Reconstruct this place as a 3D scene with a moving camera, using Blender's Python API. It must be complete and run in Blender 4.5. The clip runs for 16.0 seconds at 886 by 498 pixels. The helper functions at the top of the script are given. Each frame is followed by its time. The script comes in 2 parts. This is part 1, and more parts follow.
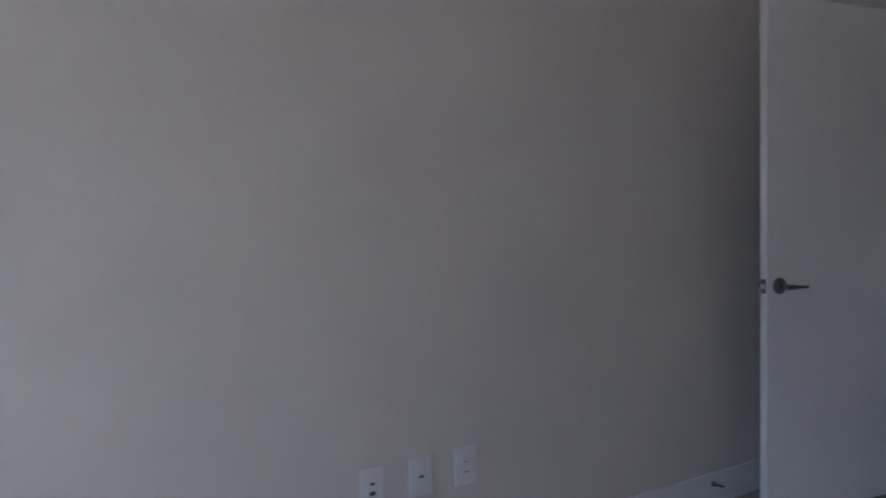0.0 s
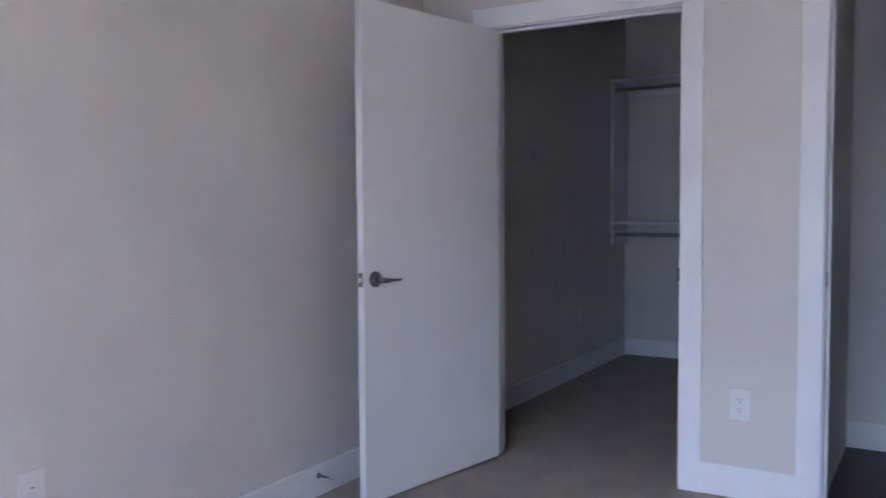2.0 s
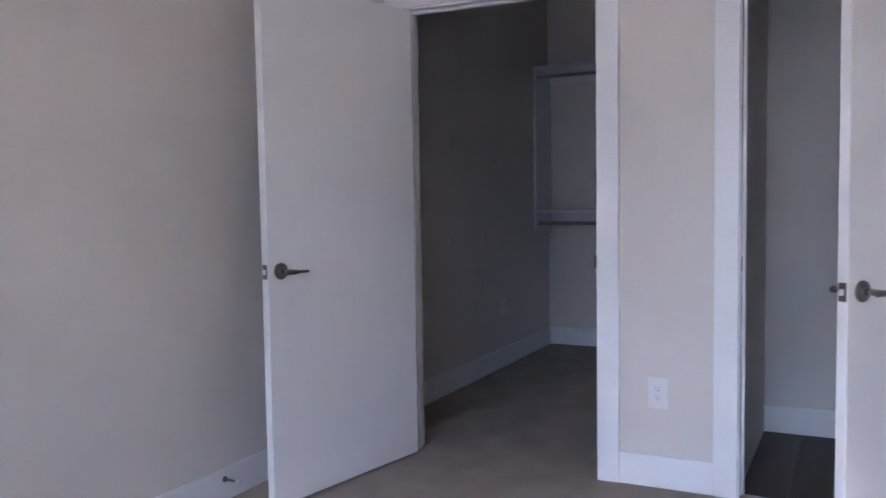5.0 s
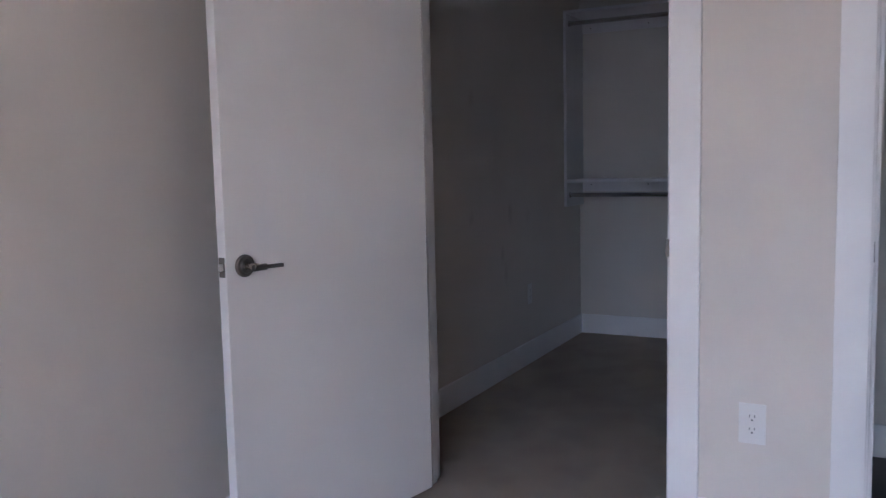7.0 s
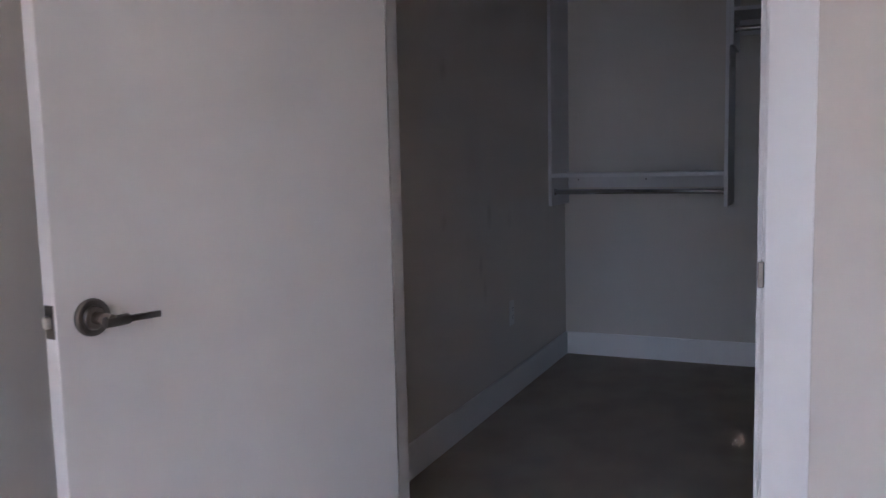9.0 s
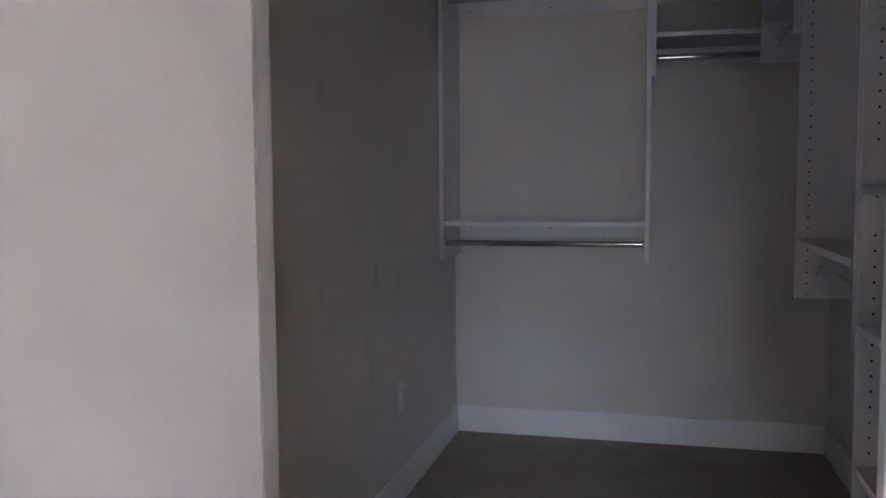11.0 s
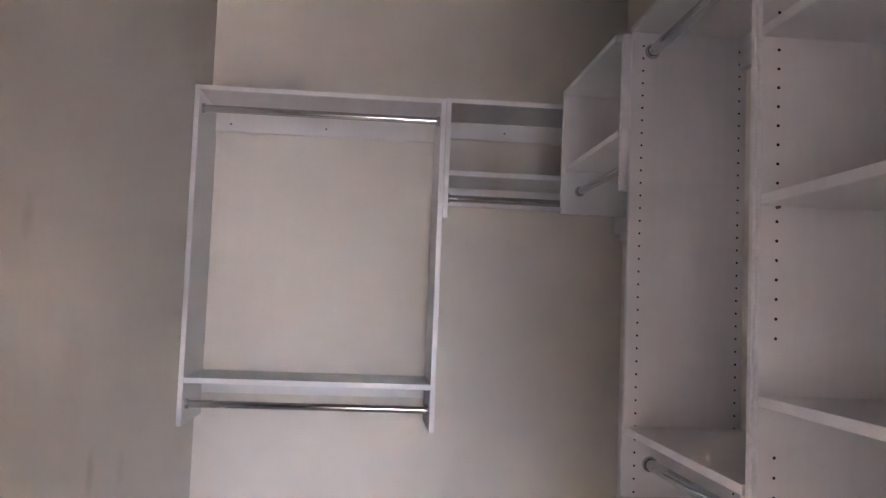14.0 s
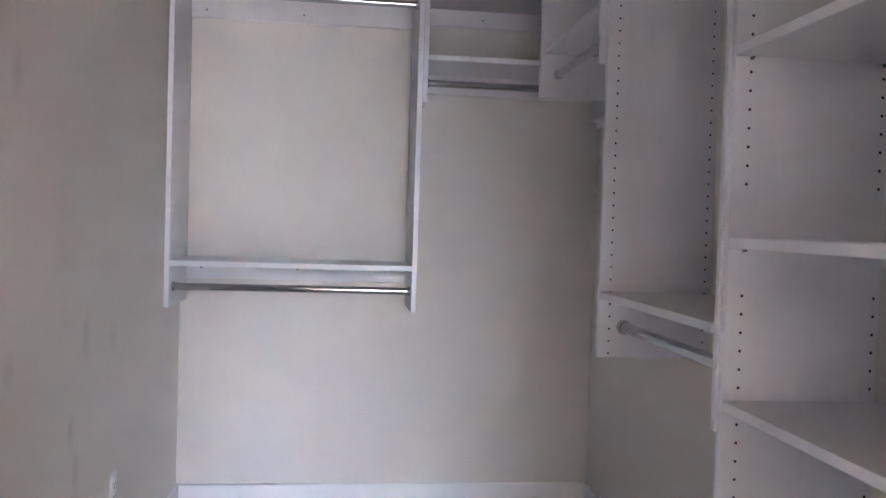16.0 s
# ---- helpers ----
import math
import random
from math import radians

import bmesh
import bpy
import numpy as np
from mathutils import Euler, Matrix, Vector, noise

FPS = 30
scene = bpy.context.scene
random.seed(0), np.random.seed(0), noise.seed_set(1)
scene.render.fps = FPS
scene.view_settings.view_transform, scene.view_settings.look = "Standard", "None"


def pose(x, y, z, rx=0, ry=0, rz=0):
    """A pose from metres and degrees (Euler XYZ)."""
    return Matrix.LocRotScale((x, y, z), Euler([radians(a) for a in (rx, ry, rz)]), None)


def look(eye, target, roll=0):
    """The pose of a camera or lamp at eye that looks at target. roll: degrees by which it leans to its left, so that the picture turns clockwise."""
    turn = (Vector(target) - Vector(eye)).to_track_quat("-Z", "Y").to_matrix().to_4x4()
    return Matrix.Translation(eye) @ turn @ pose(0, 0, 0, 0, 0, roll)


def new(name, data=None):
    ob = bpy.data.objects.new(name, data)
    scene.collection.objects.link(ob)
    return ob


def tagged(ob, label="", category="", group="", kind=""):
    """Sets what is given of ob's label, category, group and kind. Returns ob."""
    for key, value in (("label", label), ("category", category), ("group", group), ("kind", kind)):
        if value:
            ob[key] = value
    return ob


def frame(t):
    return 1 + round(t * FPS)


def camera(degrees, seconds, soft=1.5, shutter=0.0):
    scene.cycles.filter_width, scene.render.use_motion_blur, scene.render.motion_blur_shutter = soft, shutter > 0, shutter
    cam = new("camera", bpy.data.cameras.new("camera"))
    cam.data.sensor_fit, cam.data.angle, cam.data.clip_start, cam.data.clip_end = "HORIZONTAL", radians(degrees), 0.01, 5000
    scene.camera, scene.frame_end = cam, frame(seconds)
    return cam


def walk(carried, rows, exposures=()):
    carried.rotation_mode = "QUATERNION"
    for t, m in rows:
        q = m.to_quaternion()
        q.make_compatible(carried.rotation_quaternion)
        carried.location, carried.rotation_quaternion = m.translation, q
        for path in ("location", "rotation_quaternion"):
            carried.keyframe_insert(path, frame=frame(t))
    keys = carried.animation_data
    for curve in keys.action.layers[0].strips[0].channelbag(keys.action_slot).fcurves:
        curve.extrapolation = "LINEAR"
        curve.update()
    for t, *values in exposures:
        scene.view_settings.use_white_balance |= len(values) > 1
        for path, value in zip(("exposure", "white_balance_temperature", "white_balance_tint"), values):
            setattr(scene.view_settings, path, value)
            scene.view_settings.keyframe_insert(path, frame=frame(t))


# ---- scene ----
cam = camera(56.0, 16.0, soft=1.3, shutter=0.4)
PATH = [
    (0, (1.758, -3.758, 1.225), (0.124, -2.607, 1.146), -0.9),
    (0.5, (1.798, -3.67, 1.222), (0.281, -2.37, 1.136), -0.8),
    (1, (1.813, -3.607, 1.221), (0.434, -2.161, 1.132), -1.0),
    (1.5, (1.855, -3.591, 1.237), (0.634, -2.01, 1.137), -0.8),
    (2, (1.847, -3.565, 1.238), (0.813, -1.857, 1.129), -0.4),
    (2.5, (1.857, -3.54, 1.23), (0.989, -1.742, 1.122), 0.1),
    (3, (1.863, -3.542, 1.229), (1.117, -1.689, 1.131), 0.4),
    (3.5, (1.869, -3.556, 1.225), (1.146, -1.694, 1.129), 0.3),
    (4, (1.875, -3.561, 1.224), (1.13, -1.708, 1.132), 0.3),
    (4.5, (1.873, -3.522, 1.221), (1.091, -1.684, 1.123), -0.2),
    (5, (1.861, -3.399, 1.215), (0.964, -1.616, 1.086), -0.9),
    (5.2, (1.856, -3.347, 1.21), (0.918, -1.586, 1.072), -1.0),
    (7.3, (1.368, -2.51, 1.202), (0.457, -0.741, 0.998), -1.1),
    (7.5, (1.322, -2.427, 1.201), (0.416, -0.655, 0.999), -0.7),
    (8, (1.179, -2.246, 1.199), (0.345, -0.441, 0.985), -1.0),
    (8.5, (1.057, -2.044, 1.183), (0.246, -0.229, 0.964), -1.2),
    (8.7, (1.02, -1.962, 1.182), (0.2, -0.151, 0.966), -1.4),
    (10.8, (0.613, -1.173, 1.233), (0.082, 0.748, 1.075), -0.3),
    (11, (0.561, -1.115, 1.25), (0.08, 0.821, 1.101), -0.4),
    (11.5, (0.475, -0.959, 1.274), (0.134, 1.008, 1.15), -0.7),
    (12, (0.336, -0.835, 1.291), (0.223, 1.159, 1.195), -1.0),
    (12.5, (0.272, -0.714, 1.312), (0.321, 1.284, 1.252), -0.3),
    (13, (0.297, -0.618, 1.362), (0.402, 1.379, 1.365), 1.1),
    (13.5, (0.362, -0.474, 1.394), (0.479, 1.52, 1.499), 3.7),
    (14, (0.309, -0.512, 1.396), (0.473, 1.477, 1.526), 2.2),
    (14.5, (0.268, -0.538, 1.36), (0.477, 1.449, 1.454), 2.0),
    (15, (0.269, -0.548, 1.318), (0.491, 1.44, 1.351), 2.1),
    (15.5, (0.265, -0.558, 1.275), (0.503, 1.428, 1.257), 2.3),
    (16, (0.28, -0.569, 1.254), (0.515, 1.416, 1.195), 1.8),
]
walk(cam, [(t, look(eye, target, roll)) for t, eye, target, roll in PATH],
     [(0, 1.7, 4500, 12), (0.5, 2.0, 4480, 12), (1.0, 2.4, 4450, 13), (1.5, 2.75, 4430, 14), (2.5, 3.08, 4520, 16), (3.5, 3.13, 4540, 16), (5, 3.08, 4600, 17),
      (8, 2.95, 4880, 17), (11, 3.76, 5080, 17), (12, 4.6, 5280, 19), (12.5, 4.98, 5380, 19), (13.5, 5.5, 5650, 22), (14.5, 5.7, 5550, 21), (16, 5.75, 5220, 18)])

# ---- world, sun, exposure ----
world = bpy.data.worlds.new("world")
scene.world = world
world.use_nodes = True
wn = world.node_tree.nodes
wn.clear()
sky = wn.new("ShaderNodeTexSky")
sky.sky_type = "NISHITA"
sky.sun_disc = False
sky.dust_density = 3.0
sky.ozone_density = 0.4
SUN_EL, SUN_AZ = 43.0, -13.0           # height, and turn from -y towards +x
sky.sun_elevation = radians(SUN_EL)
sky.sun_rotation = radians(180.0 - SUN_AZ)
bg = wn.new("ShaderNodeBackground")
bg.inputs["Strength"].default_value = 0.05
wo = wn.new("ShaderNodeOutputWorld")
world.node_tree.links.new(sky.outputs[0], bg.inputs[0])
world.node_tree.links.new(bg.outputs[0], wo.inputs[0])

sun_data = bpy.data.lights.new("sun", "SUN")
sun_data.energy = 4.8
sun_data.angle = radians(0.55)
sun_data.color = (1.0, 0.93, 0.83)
sun = new("sun", sun_data)
ce, se = math.cos(radians(SUN_EL)), math.sin(radians(SUN_EL))
sun_way = Vector((ce * math.sin(radians(SUN_AZ)), -ce * math.cos(radians(SUN_AZ)), se))
sun.matrix_world = look(sun_way * 30, (0, 0, 0))

# skylight in the upper part of the window's opening
glow = bpy.data.lights.new("skylight", "AREA")
glow.shape = "RECTANGLE"
glow.size, glow.size_y = 2.4, 1.2
glow.energy = 2.4
glow.spread = radians(78)
glow.color = (0.64, 0.82, 1.0)
skylight = new("skylight", glow)
skylight.matrix_world = look((1.4, -5.99, 1.82), (1.4, -3.0, -0.70))


# ---- materials ----
def mat(name, base, rough=0.6, metal=0.0, mottle=0.06, mottle_scale=2.5, grain=0.04, grain_scale=90.0,
        bump=0.1, bump_scale=260.0, bump_dist=0.001, stretch=(1, 1, 1), tint=None, coat=0.0, contrast=(0.35, 0.7)):
    m = bpy.data.materials.new(name)
    m.use_nodes = True
    nt = m.node_tree
    n, ln = nt.nodes, nt.links
    b = n["Principled BSDF"]
    b.inputs["Roughness"].default_value = rough
    b.inputs["Metallic"].default_value = metal
    b.inputs["Coat Weight"].default_value = coat
    tc = n.new("ShaderNodeTexCoord")
    mp = n.new("ShaderNodeMapping")
    mp.inputs["Scale"].default_value = stretch
    ln.new(tc.outputs["Object"], mp.inputs["Vector"])

    def noise_of(scale, detail=4.0):
        t = n.new("ShaderNodeTexNoise")
        t.inputs["Scale"].default_value = scale
        t.inputs["Detail"].default_value = detail
        ln.new(mp.outputs[0], t.inputs["Vector"])
        return t

    def mixed(a, fac, colour, amount):
        r = n.new("ShaderNodeMapRange")
        r.inputs["From Min"].default_value = contrast[0]
        r.inputs["From Max"].default_value = contrast[1]
        r.inputs["To Max"].default_value = amount
        ln.new(fac, r.inputs["Value"])
        x = n.new("ShaderNodeMix")
        x.data_type = "RGBA"
        ln.new(r.outputs[0], x.inputs["Factor"])
        if isinstance(a, tuple):
            x.inputs[6].default_value = (*a, 1)
        else:
            ln.new(a, x.inputs[6])
        x.inputs[7].default_value = (*colour, 1)
        return x.outputs[2]

    dark = tint or tuple(c * 0.6 for c in base)
    col = mixed(base, noise_of(mottle_scale).outputs["Fac"], dark, mottle)
    col = mixed(col, noise_of(grain_scale, 2.0).outputs["Fac"], tuple(c * 0.55 for c in base), grain)
    ln.new(col, b.inputs["Base Color"])
    if bump > 0:
        bp = n.new("ShaderNodeBump")
        bp.inputs["Strength"].default_value = bump
        bp.inputs["Distance"].default_value = bump_dist
        ln.new(noise_of(bump_scale, 3.0).outputs["Fac"], bp.inputs["Height"])
        ln.new(bp.outputs[0], b.inputs["Normal"])
    return m


def add_scuffs(m, spots, colour):
    """Hand marks and rubs on a wall: soft spots (place, radii, strength)."""
    nt = m.node_tree
    n, ln = nt.nodes, nt.links
    b = n["Principled BSDF"]
    col = b.inputs["Base Color"].links[0].from_socket
    tc = n.new("ShaderNodeTexCoord")
    wob = n.new("ShaderNodeTexNoise")
    wob.inputs["Scale"].default_value = 22.0
    wob.inputs["Detail"].default_value = 5.0
    ln.new(tc.outputs["Object"], wob.inputs["Vector"])
    for (px, py, pz), (rx, ry, rz), strength in spots:
        mp = n.new("ShaderNodeMapping")
        mp.vector_type = "TEXTURE"
        mp.inputs["Location"].default_value = (px, py, pz)
        mp.inputs["Scale"].default_value = (rx, ry, rz)
        ln.new(tc.outputs["Object"], mp.inputs["Vector"])
        ln_ = n.new("ShaderNodeVectorMath")
        ln_.operation = "LENGTH"
        ln.new(mp.outputs[0], ln_.inputs[0])
        add = n.new("ShaderNodeMath")
        add.operation = "ADD"
        ln.new(ln_.outputs["Value"], add.inputs[0])
        ln.new(wob.outputs["Fac"], add.inputs[1])
        r = n.new("ShaderNodeMapRange")
        r.interpolation_type = "SMOOTHSTEP"
        r.inputs["From Min"].default_value = 1.5
        r.inputs["From Max"].default_value = 0.5
        r.inputs["To Max"].default_value = strength
        ln.new(add.outputs[0], r.inputs["Value"])
        x = n.new("ShaderNodeMix")
        x.data_type = "RGBA"
        ln.new(r.outputs[0], x.inputs["Factor"])
        ln.new(col, x.inputs[6])
        x.inputs[7].default_value = (*colour, 1)
        col = x.outputs[2]
    ln.new(col, b.inputs["Base Color"])
    return m


PAINT = (0.665, 0.61, 0.545)
M_WALL = mat("wall_paint", PAINT, 0.62, mottle=0.05, grain=0.03, bump=0.22, bump_scale=320)
M_SCUFFED = mat("scuffed_wall_paint", PAINT, 0.62, mottle=0.10, mottle_scale=1.7, grain=0.03, bump=0.22, bump_scale=320)
M_CEIL = mat("ceiling_paint", (0.76, 0.685, 0.585), 0.8, bump=0.3, bump_scale=150)
M_TRIM = mat("white_trim_paint", (0.80, 0.775, 0.755), 0.38, mottle=0.04, mottle_scale=6, grain=0.02, bump=0.05, bump_scale=120)
M_DOOR = mat("door_paint", (0.78, 0.745, 0.71), 0.42, mottle=0.04, mottle_scale=3, grain=0.02, bump=0.10, bump_scale=200)
M_CARPET = mat("carpet", (0.49, 0.41, 0.33), 1.0, mottle=0.42, mottle_scale=5.0, grain=0.75, grain_scale=330, contrast=(0.40, 0.64), stretch=(1.0, 0.8, 1.0),
               bump=1.0, bump_scale=420, bump_dist=0.006)
M_MEL = mat("melamine", (0.705, 0.675, 0.67), 0.45, mottle=0.05, mottle_scale=5, grain=0.06, grain_scale=60,
            bump=0.06, bump_scale=140, stretch=(1, 1, 0.08))
M_MEL_EDGE = mat("melamine_edge_band", (0.76, 0.735, 0.74), 0.35, mottle=0.03, grain=0.02, bump=0.02)
M_CHROME = mat("chrome", (0.55, 0.55, 0.56), 0.05, 1.0, mottle=0.05, grain=0.03, bump=0.0)
M_NICKEL = mat("satin_nickel", (0.20, 0.18, 0.16), 0.28, 1.0, mottle=0.15, mottle_scale=30, grain=0.1, grain_scale=300, bump=0.05, bump_scale=500)
# nickel in a paler tone, for the spindle hubs
M_SATIN = mat("pale_nickel", (0.42, 0.38, 0.33), 0.25, 1.0, mottle=0.15, mottle_scale=30, bump=0.05, bump_scale=500)
M_BOLT = mat("latch_bolt", (0.88, 0.86, 0.82), 0.3, 1.0, bump=0.0)
M_BLACK = mat("hole_shade", (0.012, 0.011, 0.011), 0.8, bump=0.0)
M_RUBBER = mat("white_rubber", (0.62, 0.61, 0.60), 0.6, bump=0.0)
M_PLATE = mat("white_plastic", (0.73, 0.71, 0.68), 0.3, mottle=0.02, grain=0.0, bump=0.0)
M_SLOT = mat("grey_slot", (0.06, 0.06, 0.06), 0.6, bump=0.0)
M_TILE = mat("dark_wood_plank", (0.065, 0.047, 0.036), 0.55, mottle=0.5, mottle_scale=4, grain=0.5, grain_scale=30, bump=0.15, bump_scale=60, stretch=(6, 1, 1))
M_JOINT = mat("plank_joint", (0.13, 0.12, 0.11), 0.8, bump=0.0)
# for the added ground plane: dark, so little light bounces in through the window
M_GROUND = mat("dark_ground", (0.10, 0.092, 0.075), 0.95, mottle=0.4, mottle_scale=0.1, grain=0.3, grain_scale=2.0, bump=0.0)
add_scuffs(M_SCUFFED, [((-0.393, 1.235, 1.54), (1, 0.050, 0.060), 0.26), ((-0.393, 1.725, 0.928), (1, 0.042, 0.090), 0.30),
                       ((-0.393, 1.610, 0.70), (1, 0.038, 0.065), 0.26), ((-0.393, 1.218, 0.925), (1, 0.042, 0.055), 0.26),
                       ((-0.393, 1.99, 0.89), (1, 0.06, 0.07), 0.20), ((-0.393, 1.655, 0.586), (1, 0.034, 0.095), 0.22),
                       ((-0.393, 1.55, 1.18), (1, 0.16, 0.30), 0.10)], (0.30, 0.25, 0.21))
GLASS = bpy.data.materials.new("window_glass")
GLASS.use_nodes = True
gb = GLASS.node_tree.nodes["Principled BSDF"]
gb.inputs["Transmission Weight"].default_value = 1.0
gb.inputs["Roughness"].default_value = 0.0
gb.inputs["IOR"].default_value = 1.45


# ---- mesh helpers ----
def add_box(bm, x0, x1, y0, y1, z0, z1, bevel=0.0):
    tmp = bmesh.new()
    bmesh.ops.create_cube(tmp, size=1.0)
    for v in tmp.verts:
        v.co = Vector(((x0 + x1) / 2 + v.co.x * (x1 - x0), (y0 + y1) / 2 + v.co.y * (y1 - y0), (z0 + z1) / 2 + v.co.z * (z1 - z0)))
    if bevel > 0:
        bmesh.ops.bevel(tmp, geom=tmp.edges[:], offset=bevel, segments=2, profile=0.5, affect="EDGES")
    join(bm, tmp)
    return bm


def join(bm, tmp, m=None):
    me = bpy.data.meshes.new("tmp")
    if m is not None:
        bmesh.ops.transform(tmp, matrix=m, verts=tmp.verts[:])
    tmp.to_mesh(me)
    tmp.free()
    bm.from_mesh(me)
    bpy.data.meshes.remove(me)


def box(x0, x1, y0, y1, z0, z1, bevel=0.0):
    return add_box(bmesh.new(), x0, x1, y0, y1, z0, z1, bevel)


def add_rod(bm, a, b, r0, r1=None, seg=24, squash=1.0, rim=0.0):
    """A round bar from a to b; squash flattens it sideways, rim rounds its ends."""
    a, b = Vector(a), Vector(b)
    d = b - a
    tmp = bmesh.new()
    bmesh.ops.create_cone(tmp, cap_ends=True, segments=seg, radius1=r0, radius2=r0 if r1 is None else r1, depth=d.length)
    if rim > 0:
        edges = [e for e in tmp.edges if abs(e.verts[0].co.z - e.verts[1].co.z) < 1e-6 and abs(e.verts[0].co.z) > 1e-6]
        bmesh.ops.bevel(tmp, geom=edges, offset=rim, segments=2, profile=0.5, affect="EDGES")
    for v in tmp.verts:
        v.co.x *= squash
    q = d.to_track_quat("Z", "Y").to_matrix().to_4x4()
    join(bm, tmp, Matrix.Translation((a + b) / 2) @ q)
    return bm


def rod(a, b, r0, r1=None, seg=24, squash=1.0, rim=0.0):
    return add_rod(bmesh.new(), a, b, r0, r1, seg, squash, rim)


def mesh(name, bm, material, smooth=False):
    me = bpy.data.meshes.new(name)
    bmesh.ops.recalc_face_normals(bm, faces=bm.faces[:])
    if smooth:
        for f in bm.faces:
            f.smooth = True
        for e in bm.edges:
            if len(e.link_faces) == 2 and e.calc_face_angle(0) > radians(40):
                e.smooth = False
    bm.to_mesh(me)
    bm.free()
    me.materials.append(material)
    return new(name, me)


def part(name, bm, material, parent, label="", smooth=False):
    ob = mesh(name, bm, material, smooth)
    ob.parent = parent
    if label:
        ob["label"] = label
    return ob


def thing(name, label, category, group="", m=None):
    ob = new(name)
    ob.empty_display_size = 0.1
    if m is not None:
        ob.matrix_world = m
    return tagged(ob, label, category, group)


def structure(name, bm, material, label="", category="wall"):
    return tagged(mesh(name, bm, material), label, category, kind="structure")


# ---- the shell ----
WEST, EAST, SOUTH, TOP = -0.425, 4.6, -6.0, 2.85
CW, CE, CN = -0.393, 1.372, 2.99            # closet: west, east and north faces
T = 0.115                                   # partition thickness
J1, J2 = (-0.026, 0.870), (1.445, 2.326)       # clear door openings
HEAD = 2.064
BW, BN, BE = 1.436, 1.034, 3.2              # bathroom faces

structure("floor", box(WEST - 0.2, EAST + 0.2, SOUTH - 0.2, T / 2, -0.2, 0.0), M_CARPET, "greige cut pile carpet in the bedroom", "floor")
structure("closet_floor", box(CW - 0.2, CE + 0.05, T / 2, CN + 0.2, -0.2, 0.0), M_CARPET, "greige cut pile carpet in the closet", "floor")
structure("ceiling", box(WEST - 0.2, EAST + 0.2, SOUTH - 0.2, CN + 0.3, TOP, TOP + 0.2), M_CEIL, "off-white painted ceiling", "ceiling")
structure("wall_west", box(WEST - 0.2, WEST, SOUTH - 0.2, T, 0, TOP), M_WALL, "long off-white painted bedroom wall")
structure("wall_east", box(EAST, EAST + 0.2, SOUTH - 0.2, T, 0, TOP), M_WALL, "off-white painted bedroom wall")

bm = bmesh.new()
R = 0.02
add_box(bm, WEST, J1[0] - R, 0, T, 0, TOP)
add_box(bm, J1[1] + R, J2[0] - R, 0, T, 0, TOP)
add_box(bm, J2[1] + R, EAST, 0, T, 0, TOP)
add_box(bm, J1[0] - R, J1[1] + R, 0, T, HEAD + R, TOP)
add_box(bm, J2[0] - R, J2[1] + R, 0, T, HEAD + R, TOP)
structure("wall_north", bm, M_WALL, "off-white painted wall with two doorways")

WX0, WX1, WZ0, WZ1 = 0.1, 2.7, 0.35, 2.45
bm = bmesh.new()
add_box(bm, WEST, WX0, SOUTH - 0.2, SOUTH, 0, TOP)
add_box(bm, WX1, EAST, SOUTH - 0.2, SOUTH, 0, TOP)
add_box(bm, WX0, WX1, SOUTH - 0.2, SOUTH, 0, WZ0)
add_box(bm, WX0, WX1, SOUTH - 0.2, SOUTH, WZ1, TOP)
structure("wall_south", bm, M_WALL, "off-white painted wall with a wide window")

structure("closet_wall_west", box(CW - 0.2, CW, T, CN + 0.2, 0, TOP), M_SCUFFED, "off-white closet wall with dark scuff marks")
structure("closet_wall_north", box(CW, CE, CN, CN + 0.2, 0, TOP), M_WALL, "off-white painted closet back wall")
structure("closet_wall_east", box(CE, BW, T, CN + 0.2, 0, TOP), M_WALL, "off-white painted closet side wall")
structure("bathroom_wall_north", box(BW, BE, BN, BN + 0.1, 0, TOP), M_WALL, "off-white painted bathroom wall")
structure("bathroom_wall_east", box(BE, BE + 0.1, T, BN + 0.1, 0, TOP), M_WALL, "off-white painted bathroom wall")
# added ground plane, unseen; its dark colour limits light bounced up into the room
tagged(mesh("ground", box(-400, 400, -500, 300, -3.6, -3.4), M_GROUND), "unseen dark ground plane outside, added to limit bounced light", "ground", kind="structure")

# window
win = tagged(new("window_1"), "wide window with white frame and sill", "window", kind="structure")
n_l = 2
for i in range(n_l):
    a = WX0 + (WX1 - WX0) * i / n_l
    b = WX0 + (WX1 - WX0) * (i + 1) / n_l
    bm = bmesh.new()
    add_box(bm, a, a + 0.045, SOUTH - 0.12, SOUTH - 0.06, WZ0, WZ1, 0.004)
    add_box(bm, b - 0.045, b, SOUTH - 0.12, SOUTH - 0.06, WZ0, WZ1, 0.004)
    add_box(bm, a + 0.045, b - 0.045, SOUTH - 0.12, SOUTH - 0.06, WZ0, WZ0 + 0.05, 0.004)
    add_box(bm, a + 0.045, b - 0.045, SOUTH - 0.12, SOUTH - 0.06, WZ1 - 0.05, WZ1, 0.004)
    part("window_frame", bm, M_TRIM, win)
    g = part("pane", box(a + 0.04, b - 0.04, SOUTH - 0.094, SOUTH - 0.088, WZ0 + 0.045, WZ1 - 0.045), GLASS, win)
    g.visible_shadow = False
part("window_sill", box(WX0 - 0.04, WX1 + 0.04, SOUTH - 0.06, SOUTH + 0.05, WZ0 - 0.03, WZ0 - 0.002, 0.006), M_TRIM, win)


# ---- baseboards, door linings and casings ----
BBH = 0.134


def baseboard(x0, x1, y0, y1):
    bm = box(x0, x1, y0, y1, 0.0, BBH, 0.003)
    tagged(mesh("baseboard", bm, M_TRIM), "tall flat white painted baseboard", "baseboard", kind="structure")


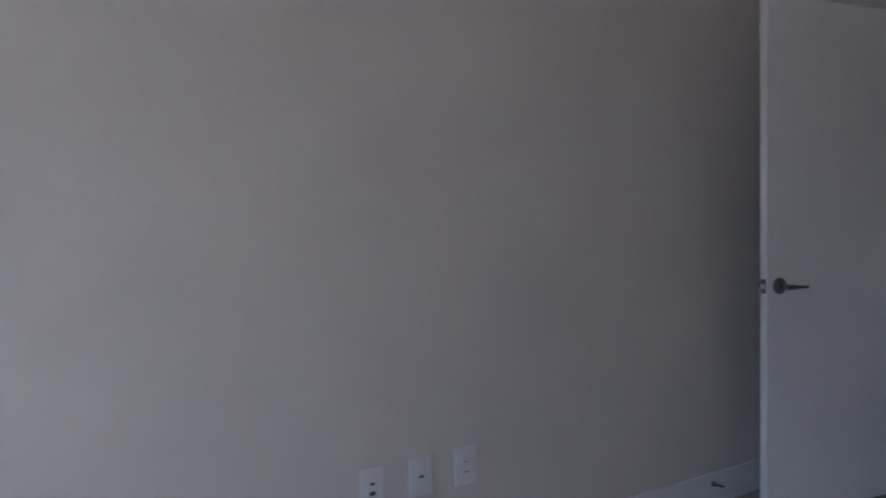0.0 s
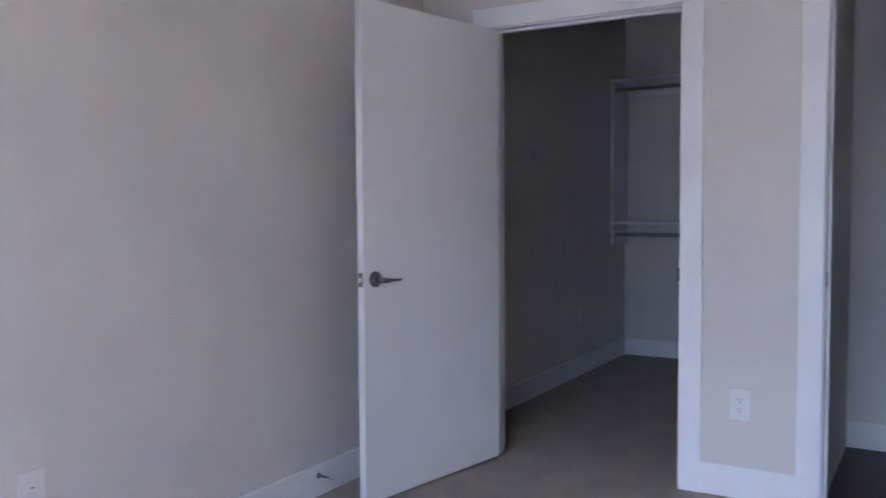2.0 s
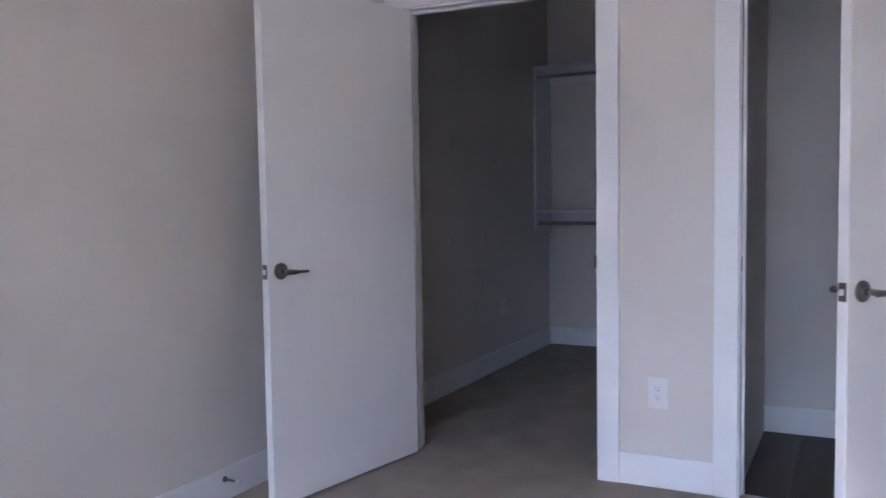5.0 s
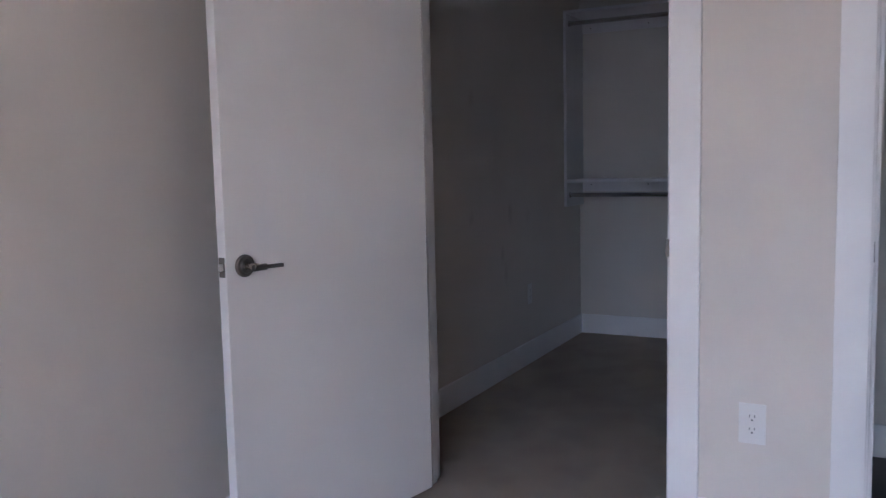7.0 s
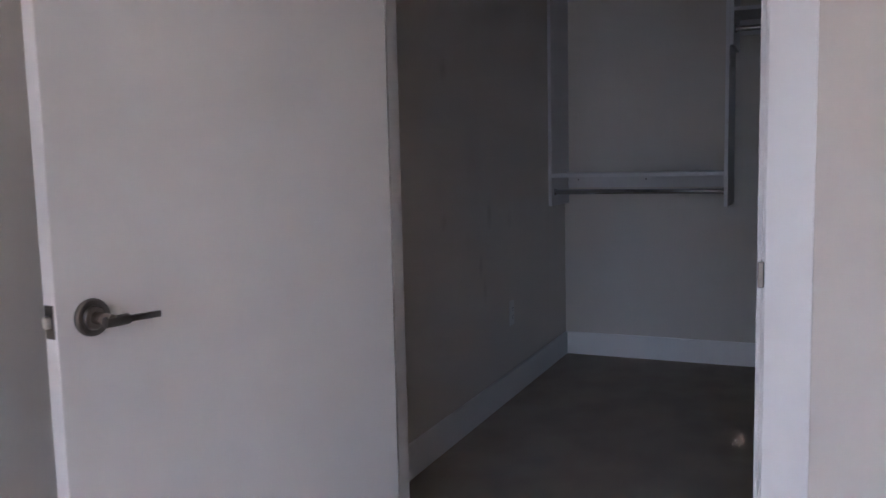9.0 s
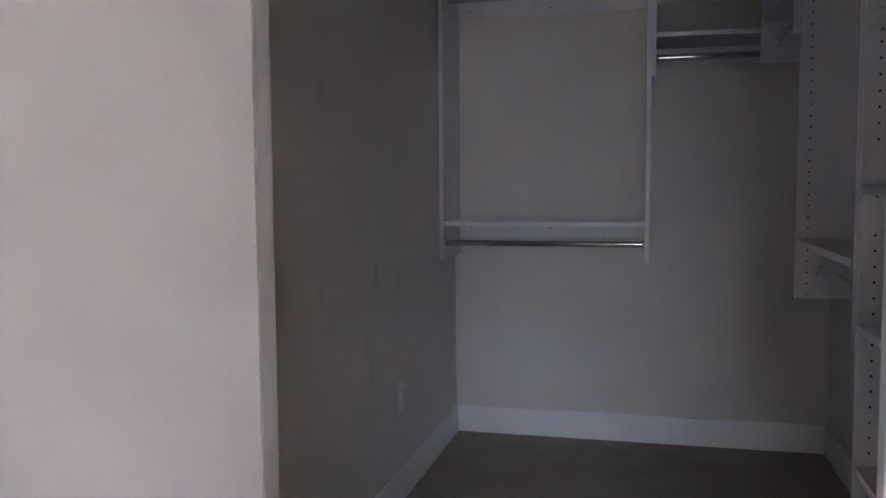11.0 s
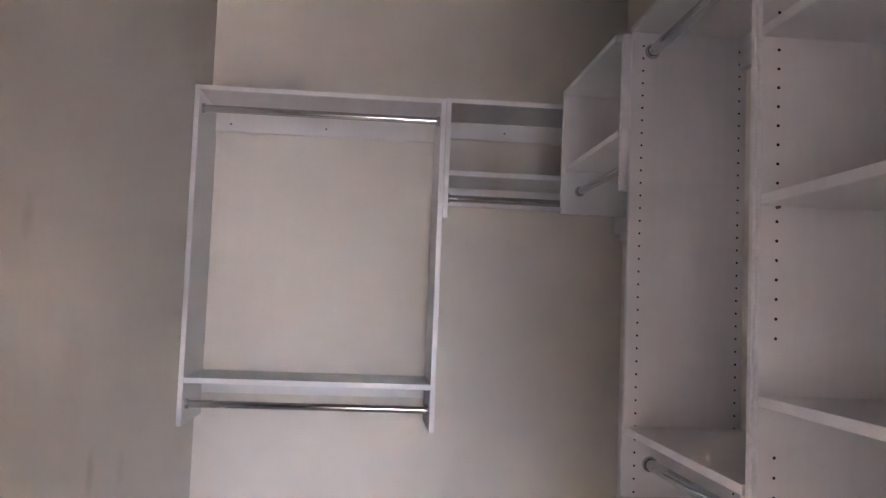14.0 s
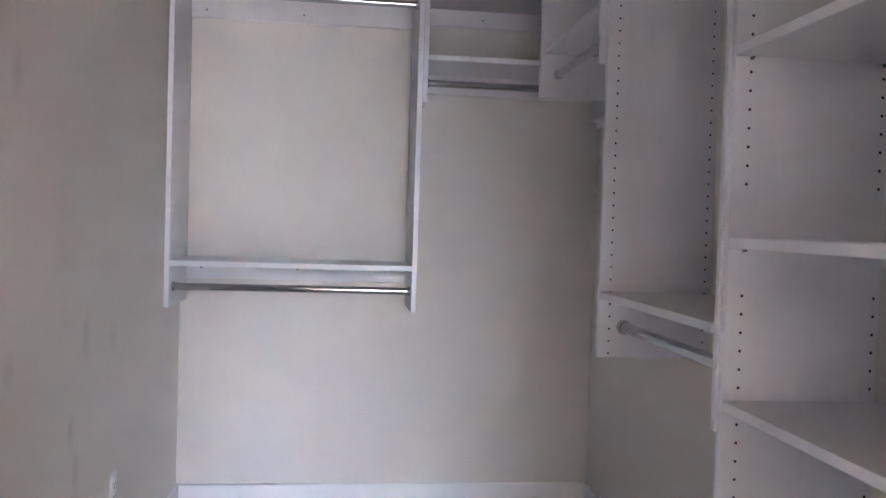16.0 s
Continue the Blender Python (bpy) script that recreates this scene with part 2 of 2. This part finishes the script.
CAS = 0.092
baseboard(WEST, WEST + 0.014, SOUTH, -0.014)
baseboard(WEST + 0.001, J1[0] - 0.006 - CAS, -0.014, 0.0)
baseboard(J1[1] + 0.006 + CAS, J2[0] - 0.006 - CAS, -0.014, 0.0)
baseboard(J2[1] + 0.006 + CAS, EAST, -0.014, 0.0)
baseboard(CW, CW + 0.014, T, CN - 0.014)
baseboard(CW, CE, CN - 0.014, CN)
baseboard(CE - 0.014, CE, 1.038, CN - 0.014)
baseboard(CW + 0.014, J1[0] - 0.006 - CAS, T, T + 0.014)
baseboard(BW, BE, BN - 0.014, BN)


def doorway(x0, x1, name, label):
    """Lining boards, stops and flat casing of one doorway."""
    fr = tagged(new(name), label, "door frame", kind="structure")
    bm = box(x0 - R, x0, -0.001, T + 0.001, 0, HEAD + R, 0.002)
    part("side_jamb", bm, M_TRIM, fr)
    part("side_jamb", box(x1, x1 + R, -0.001, T + 0.001, 0, HEAD + R, 0.002), M_TRIM, fr)
    part("head_jamb", box(x0, x1, -0.001, T + 0.001, HEAD, HEAD + R, 0.002), M_TRIM, fr)
    part("door_stop_strip", box(x0, x0 + 0.012, 0.04, 0.075, 0, HEAD, 0.002), M_TRIM, fr)
    part("door_stop_strip", box(x1 - 0.012, x1, 0.04, 0.075, 0, HEAD, 0.002), M_TRIM, fr)
    part("door_stop_strip", box(x0 + 0.012, x1 - 0.012, 0.04, 0.075, HEAD - 0.012, HEAD, 0.002), M_TRIM, fr)
    for s, y0, y1 in ((-1, -0.018, 0.0), (1, T, T + 0.018)):
        part("side_casing", box(x0 - 0.006 - CAS, x0 - 0.006, y0, y1, 0, HEAD + 0.006, 0.002), M_TRIM, fr)
        part("side_casing", box(x1 + 0.006, x1 + 0.006 + CAS, y0, y1, 0, HEAD + 0.006, 0.002), M_TRIM, fr)
        part("head_casing", box(x0 - 0.006 - CAS, x1 + 0.006 + CAS, y0, y1, HEAD + 0.0065, HEAD + 0.006 + CAS, 0.002), M_TRIM, fr)
    return fr


f1 = doorway(*J1, "door_frame_1", "flat white painted casing of the closet doorway")
f2 = doorway(*J2, "door_frame_2", "flat white painted casing of the bathroom doorway")
part("strike_plate", box(J2[0], J2[0] + 0.002, 0.004, 0.034, 0.900, 0.958, 0.0008), M_NICKEL, f2, "small dark metal strike plate")
bm = box(J1[1] - 0.002, J1[1], 0.002, 0.034, 0.900, 0.958, 0.0008)
add_box(bm, J1[1] - 0.007, J1[1] + 0.005, -0.010, -0.002, 0.902, 0.956, 0.002)
part("strike_plate", bm, M_NICKEL, f1, "small dark metal strike plate with lip")


# ---- doors ----
def lever(parent, x, z, side, y):
    """A lever handle on the face y of a leaf; side is the face's outward sign. The lever points to the hinge."""
    h = part("handle", rod((x, y, z), (x, y + side * 0.010, z), 0.033, 0.0315, 40, rim=0.003), M_NICKEL, parent, "satin nickel lever handle on a round rose", True)
    part("collar", rod((x, y + side * 0.009, z), (x, y + side * 0.016, z), 0.022, 0.019, 32, rim=0.002), M_NICKEL, h, smooth=True)
    part("spindle_hub", rod((x, y + side * 0.014, z), (x, y + side * 0.062, z), 0.0105, 0.0100, 28, rim=0.002), M_SATIN, h, smooth=True)
    zl = z - 0.003
    bm = rod((x + 0.011, y + side * 0.055, zl), (x - 0.034, y + side * 0.056, zl), 0.0095, 0.0095, 28, rim=0.002)
    yo = sorted((y + side * 0.051, y + side * 0.061))
    tmp = box(x - 0.095, x - 0.030, *yo, zl - 0.0055, zl + 0.0055, 0.0012)
    for v in tmp.verts:
        v.co.z -= (x - 0.030 - v.co.x) * 0.02
    join(bm, tmp)
    part("lever", bm, M_NICKEL, h, smooth=True)


def door_leaf(name, label, hinge, turn, length, knuckle, z):
    d = tagged(new(name), label, "door", kind="structure")
    d.matrix_world = pose(hinge[0], hinge[1], 0, 0, 0, turn)
    th = 0.035
    part("leaf", box(0.0, length, -th, 0, 0.012, 2.054, 0.002), M_DOOR, d)
    xl = length - 0.062
    lever(d, xl, z, 1, 0.0)
    lever(d, xl, z, -1, -th)
    part("latch_plate", box(length - 0.0005, length + 0.0015, -0.030, -0.005, z - 0.028, z + 0.028, 0.0006), M_NICKEL, d, "satin nickel latch plate")
    bm = box(length, length + 0.011, -0.024, -0.011, z - 0.010, z + 0.010, 0.003)
    part("latch_bolt", bm, M_BOLT, d, "pale metal latch bolt")
    for zz in (0.25, 1.03, 1.82):
        h = part("hinge", rod((-0.006, knuckle, zz - 0.045), (-0.006, knuckle, zz + 0.045), 0.006, seg=14, rim=0.001), M_NICKEL, d, "satin nickel butt hinge", True)
    return d


door_leaf("door_1", "open flat white slab door with nickel lever", (0.009, -0.011), 259.5, 0.884, -0.041, 0.932)
door_leaf("door_2", "half open flat white slab door with nickel lever", (2.323, -0.014), 235.2, 0.866, 0.006, 0.914)

# door stop on the west baseboard
stop = thing("door_stop", "rigid metal door stop with white rubber tip", "door stop")
sx, sy, sz = WEST + 0.014, -0.868, 0.090
part("flange", rod((sx, sy, sz), (sx + 0.006, sy, sz), 0.013, 0.011, 20, rim=0.001), M_NICKEL, stop, smooth=True)
part("shaft", rod((sx + 0.005, sy, sz), (sx + 0.062, sy, sz), 0.0055, 0.0045, 16), M_NICKEL, stop, smooth=True)
part("tip", rod((sx + 0.060, sy, sz), (sx + 0.080, sy, sz), 0.009, 0.008, 18, rim=0.002), M_RUBBER, stop, "white rubber tip", True)


# ---- wall plates ----
def plate(name, label, m, w, h, kind, group=""):
    """A wall plate in its own xz plane, facing -y."""
    p = thing(name, label, "outlet", group, m)
    part("cover", box(-w / 2, w / 2, -0.006, 0.0, -h / 2, h / 2, 0.002), M_PLATE, p)
    if kind == "duplex":
        for s in (-1, 1):
            zc = s * 0.0195
            r = part("receptacle", rod((0, -0.0055, zc), (0, -0.0085, zc), 0.0165, seg=28, squash=1.0, rim=0.001), M_PLATE, p)
            part("slot", box(-0.0085, -0.0062, -0.0092, -0.0084, zc + 0.001, zc + 0.009), M_SLOT, r)
            part("slot", box(0.0062, 0.0085, -0.0092, -0.0084, zc + 0.002, zc + 0.009), M_SLOT, r)
            part("ground_hole", rod((0, -0.0084, zc - 0.007), (0, -0.0092, zc - 0.007), 0.003, seg=14), M_SLOT, r)
        part("screw", rod((0, -0.0055, 0), (0, -0.0068, 0), 0.003, seg=14), M_PLATE, p)
    else:
        part("insert", box(-0.017, 0.017, -0.0085, -0.0055, -0.034, 0.034, 0.001), M_PLATE, p)
        for zc, hh, ww in kind:
            part("port", box(-ww, ww, -0.0092, -0.0083, zc - hh, zc + hh), M_SLOT, p, "dark port")
    return p


def on_west(x, y, z):
    return pose(x, y, z, 0, 0, 90)


plate("wall_outlet", "white duplex outlet plate on painted wall", pose(1.127, 0, 0.393), 0.079, 0.126, "duplex")
plate("wall_outlet", "white outlet plate low on the scuffed closet wall", on_west(CW, 2.005, 0.421), 0.062, 0.122, "duplex")
plate("wall_plate", "white wall plate with two dark ports", on_west(WEST, -2.502, 0.403), 0.084, 0.124, [(0.012, 0.004, 0.008), (-0.018, 0.006, 0.010)], "row of low wall plates")
plate("wall_plate", "white wall plate with one dark port", on_west(WEST, -2.323, 0.403), 0.084, 0.124, [(0.0, 0.004, 0.009)], "row of low wall plates")
plate("wall_plate", "plain white wall outlet plate", on_west(WEST, -2.146, 0.403), 0.084, 0.124, [(-0.018, 0.0015, 0.008), (0.016, 0.0015, 0.006)], "row of low wall plates")

# ---- closet shelving ----
P = 0.019
UTOP = 2.180
SY = 2.634
RY = 2.690


def holes(parent, xs, z0, z1, y, skip=(), step=0.0335):
    """Rows of shelf pin holes on a panel's face at y, which looks to -y: flat black discs, the holes' shade put into
    colour.
    """
    bm = bmesh.new()
    z = z0
    while z < z1:
        if not any(a < z < b for a, b in skip):
            for x in xs:
                tmp = bmesh.new()
                bmesh.ops.create_circle(tmp, cap_ends=True, segments=10, radius=0.0033)
                join(bm, tmp, Matrix.Translation((x, y - 0.0005, z)) @ Matrix.Rotation(radians(90), 4, "X"))
        z += step
    ob = part("pin_hole_discs", bm, M_BLACK, parent, "rows of shelf pin holes, their shade drawn as flat black discs")
    ob["kind"] = "stuff"
    return ob


def panel(parent, name, x0, x1, y0, y1, z0, z1, front=""):
    """A melamine board; front names the side ("y" or "x") that carries the edge band."""
    ob = part(name, box(x0, x1, y0, y1, z0, z1, 0.0012), M_MEL, parent)
    e, out = 0.0014, 0.0007
    if front == "y":
        part("edge_band", box(x0 + e, x1 - e, y0 - out, y0 + 0.0004, z0 + e, z1 - e), M_MEL_EDGE, ob, "pale edge band")
    elif front == "x":
        part("edge_band", box(x0 - out, x0 + 0.0004, y0 + e, y1 - e, z0 + e, z1 - e), M_MEL_EDGE, ob, "pale edge band")
    return ob


def hang_rod(parent, a, b, r=0.0140):
    a, b = Vector(a), Vector(b)
    d = (b - a).normalized()
    ro = part("hanging_rod", rod(a, b, r, seg=32), M_CHROME, parent, "chrome hanging rod", True)
    for p, s in ((a, 1), (b, -1)):
        part("rod_cup", rod(p, p + d * s * 0.012, r + 0.006, r + 0.004, 28, rim=0.002), M_CHROME, ro, smooth=True)
    return ro


def screw(parent, p, axis):
    p = Vector(p)
    part("screw", rod(p, p + Vector(axis) * 0.002, 0.0045, 0.0035, 14), M_NICKEL, parent)


# double hanging unit on the back wall
ua = thing("hanging_unit", "white melamine double hanging unit with two chrome rods", "closet unit", "closet shelving units")
xa0, xa1 = CW + 0.007, 0.560
yb = CN - 0.001
panel(ua, "side_panel", xa0, xa0 + P, SY, yb, 0.910, UTOP, "y")
panel(ua, "side_panel", xa1 - P, xa1, SY, yb, 0.910, UTOP, "y")
panel(ua, "top_shelf", xa0 + P, xa1 - P, SY + 0.001, yb, UTOP - P, UTOP, "y")
panel(ua, "middle_shelf", xa0 + P, xa1 - P, SY + 0.001, yb, 1.068, 1.089, "y")
panel(ua, "cleat", xa0 + P, xa1 - P, yb - P, yb, 2.073, UTOP - P)
panel(ua, "cleat", xa0 + P, xa1 - P, yb - P, yb, 1.000, 1.068)
hang_rod(ua, (xa0 + P, RY, 2.103), (xa1 - P, RY, 2.103))
hang_rod(ua, (xa0 + P, RY, 0.987), (xa1 - P, RY, 0.987))
for x in (xa0 + 0.08, (xa0 + xa1) / 2):
    screw(ua, (x, yb - P, 2.105), (0, -1, 0))
    screw(ua, (x, yb - P, 1.046), (0, -1, 0))

# short corner unit on the back wall
ub = thing("corner_shelf_unit", "white melamine corner shelf with chrome rod", "closet unit", "closet shelving units")
xb0, xb1 = xa1 + 0.001, CE - 0.022
panel(ub, "side_panel", xb0, xb0 + P, SY - 0.004, yb, 1.719, UTOP + 0.004, "y")
panel(ub, "side_panel", xb1 - P, xb1, SY, yb, 1.719, UTOP + 0.004, "y")
panel(ub, "top_shelf", xb0 + P, xb1 - P, SY, yb, UTOP + 0.004 - P, UTOP + 0.004, "y")
panel(ub, "middle_shelf", xb0 + P, xb1 - P, SY, yb, 1.884, 1.904, "y")
panel(ub, "cleat", xb0 + P, xb1 - P, yb - P, yb, 2.093, UTOP + 0.004 - P)
panel(ub, "cleat", xb0 + P, xb1 - P, yb - P, yb, 1.806, 1.884)
hang_rod(ub, (xb0 + P, RY, 1.803), (xb1 - P, RY, 1.803))
screw(ub, (0.84, yb - P, 2.128), (0, -1, 0))

# units along the east wall
xe = CE - 0.001
uc = thing("upper_shelf_unit", "white melamine upper shelf unit with chrome rod", "closet unit", "closet shelving units")
XC, YC0, YC1 = 0.988, 1.830, 2.498
CTOP = 2.204
panel(uc, "side_panel", XC, xe, YC1, YC1 + P, 1.741, CTOP, "x")
panel(uc, "side_panel", XC + 0.021, xe, YC0, YC0 + P, 1.741, CTOP, "x")
panel(uc, "top_shelf", XC + 0.002, xe, YC0 + P, YC1, CTOP - P, CTOP, "x")
panel(uc, "middle_shelf", XC + 0.016, xe, YC0 + P, YC1, 1.901, 1.921, "x")
panel(uc, "cleat", xe - P, xe, YC0 + P, YC1, 1.811, 1.901)
hang_rod(uc, (1.056, YC1, 1.827), (1.056, YC0 + P, 1.827))
panel(uc, "wall_cleat", xe - P, xe, YC1 + P, yb - 0.02, 1.690, 1.760)

ud = thing("long_hanging_unit", "white melamine hanging unit with drilled side panels", "closet unit", "closet shelving units")
XD, YD0, YD1 = 1.029, 1.037, 1.828
DTOP = 2.222
sp = panel(ud, "side_panel", XD, xe, YD1 - P, YD1, 0.876, DTOP, "x")
holes(sp, (1.062, 1.351), 0.889, DTOP - 0.03, YD1 - P, step=0.0364)
panel(ud, "side_panel", XD + 0.008, xe, YD0, YD0 + P, 0.850, DTOP, "x")
panel(ud, "top_shelf", XD, xe, YD0 + P, YD1 - P, DTOP - P, DTOP, "x")
panel(ud, "middle_shelf", XD + 0.001, xe, YD0 + P, YD1 - P, 1.050, 1.071, "x")
panel(ud, "cleat", xe - P, xe, YD0 + P, YD1 - P, 0.958, 1.050)
panel(ud, "cleat", xe - P, xe, YD0 + P, YD1 - P, 2.11, DTOP - P)
hang_rod(ud, (1.106, YD1 - P, 0.967), (1.106, YD0 + P, 0.967), 0.0165)
hang_rod(ud, (1.088, YD1 - P, 2.148), (1.088, YD0 + P, 2.148), 0.0165)

ue = thing("shelf_tower", "tall white melamine shelf tower with drilled side panels", "closet unit", "closet shelving units")
XE, YE0, YE1 = 1.041, 0.23, 1.036
sp = panel(ue, "side_panel", XE, xe, YE1 - P, YE1, 0.0, DTOP, "x")
holes(sp, (1.074, 1.357), 1.353 - 30 * 0.0372, DTOP - 0.04, YE1 - P, skip=((1.14, 1.34),), step=0.0372)
panel(ue, "side_panel", XE, xe, YE0, YE0 + P, 0.0, DTOP, "x")
panel(ue, "top_shelf", XE, xe, YE0 + P, YE1 - P, DTOP - P, DTOP, "x")
for zs in (1.936, 1.607, 1.224, 0.897, 0.555, 0.08):
    sh = panel(ue, "shelf", XE + 0.001, xe, YE0 + P, YE1 - P, zs, zs + 0.021, "x")
    if 0.5 < zs < 1.9:
        for x in (1.074, 1.357):
            part("shelf_pin", rod((x, YE1 - P, zs - 0.0035), (x, YE1 - P - 0.010, zs - 0.0035), 0.0035, 0.003, 12), M_NICKEL, sh, "small dark metal shelf pin")
panel(ue, "toe_board", XE + 0.03, XE + 0.03 + P, YE0 + P, YE1 - P, 0.0, 0.08)

# ---- bathroom floor planks ----
bf = tagged(mesh("bathroom_floor", box(BW - 0.1, BE, T / 2, BN + 0.05, -0.2, -0.006), M_JOINT), "dark wood-look plank floor in the bathroom", "floor", kind="structure")
x = BW
while x < BE - 0.01:
    part("plank", box(x + 0.0015, min(x + 0.180, BE) - 0.0015, T * 0.55, BN, -0.02, 0.0, 0.001), M_TILE, bf)
    x += 0.180
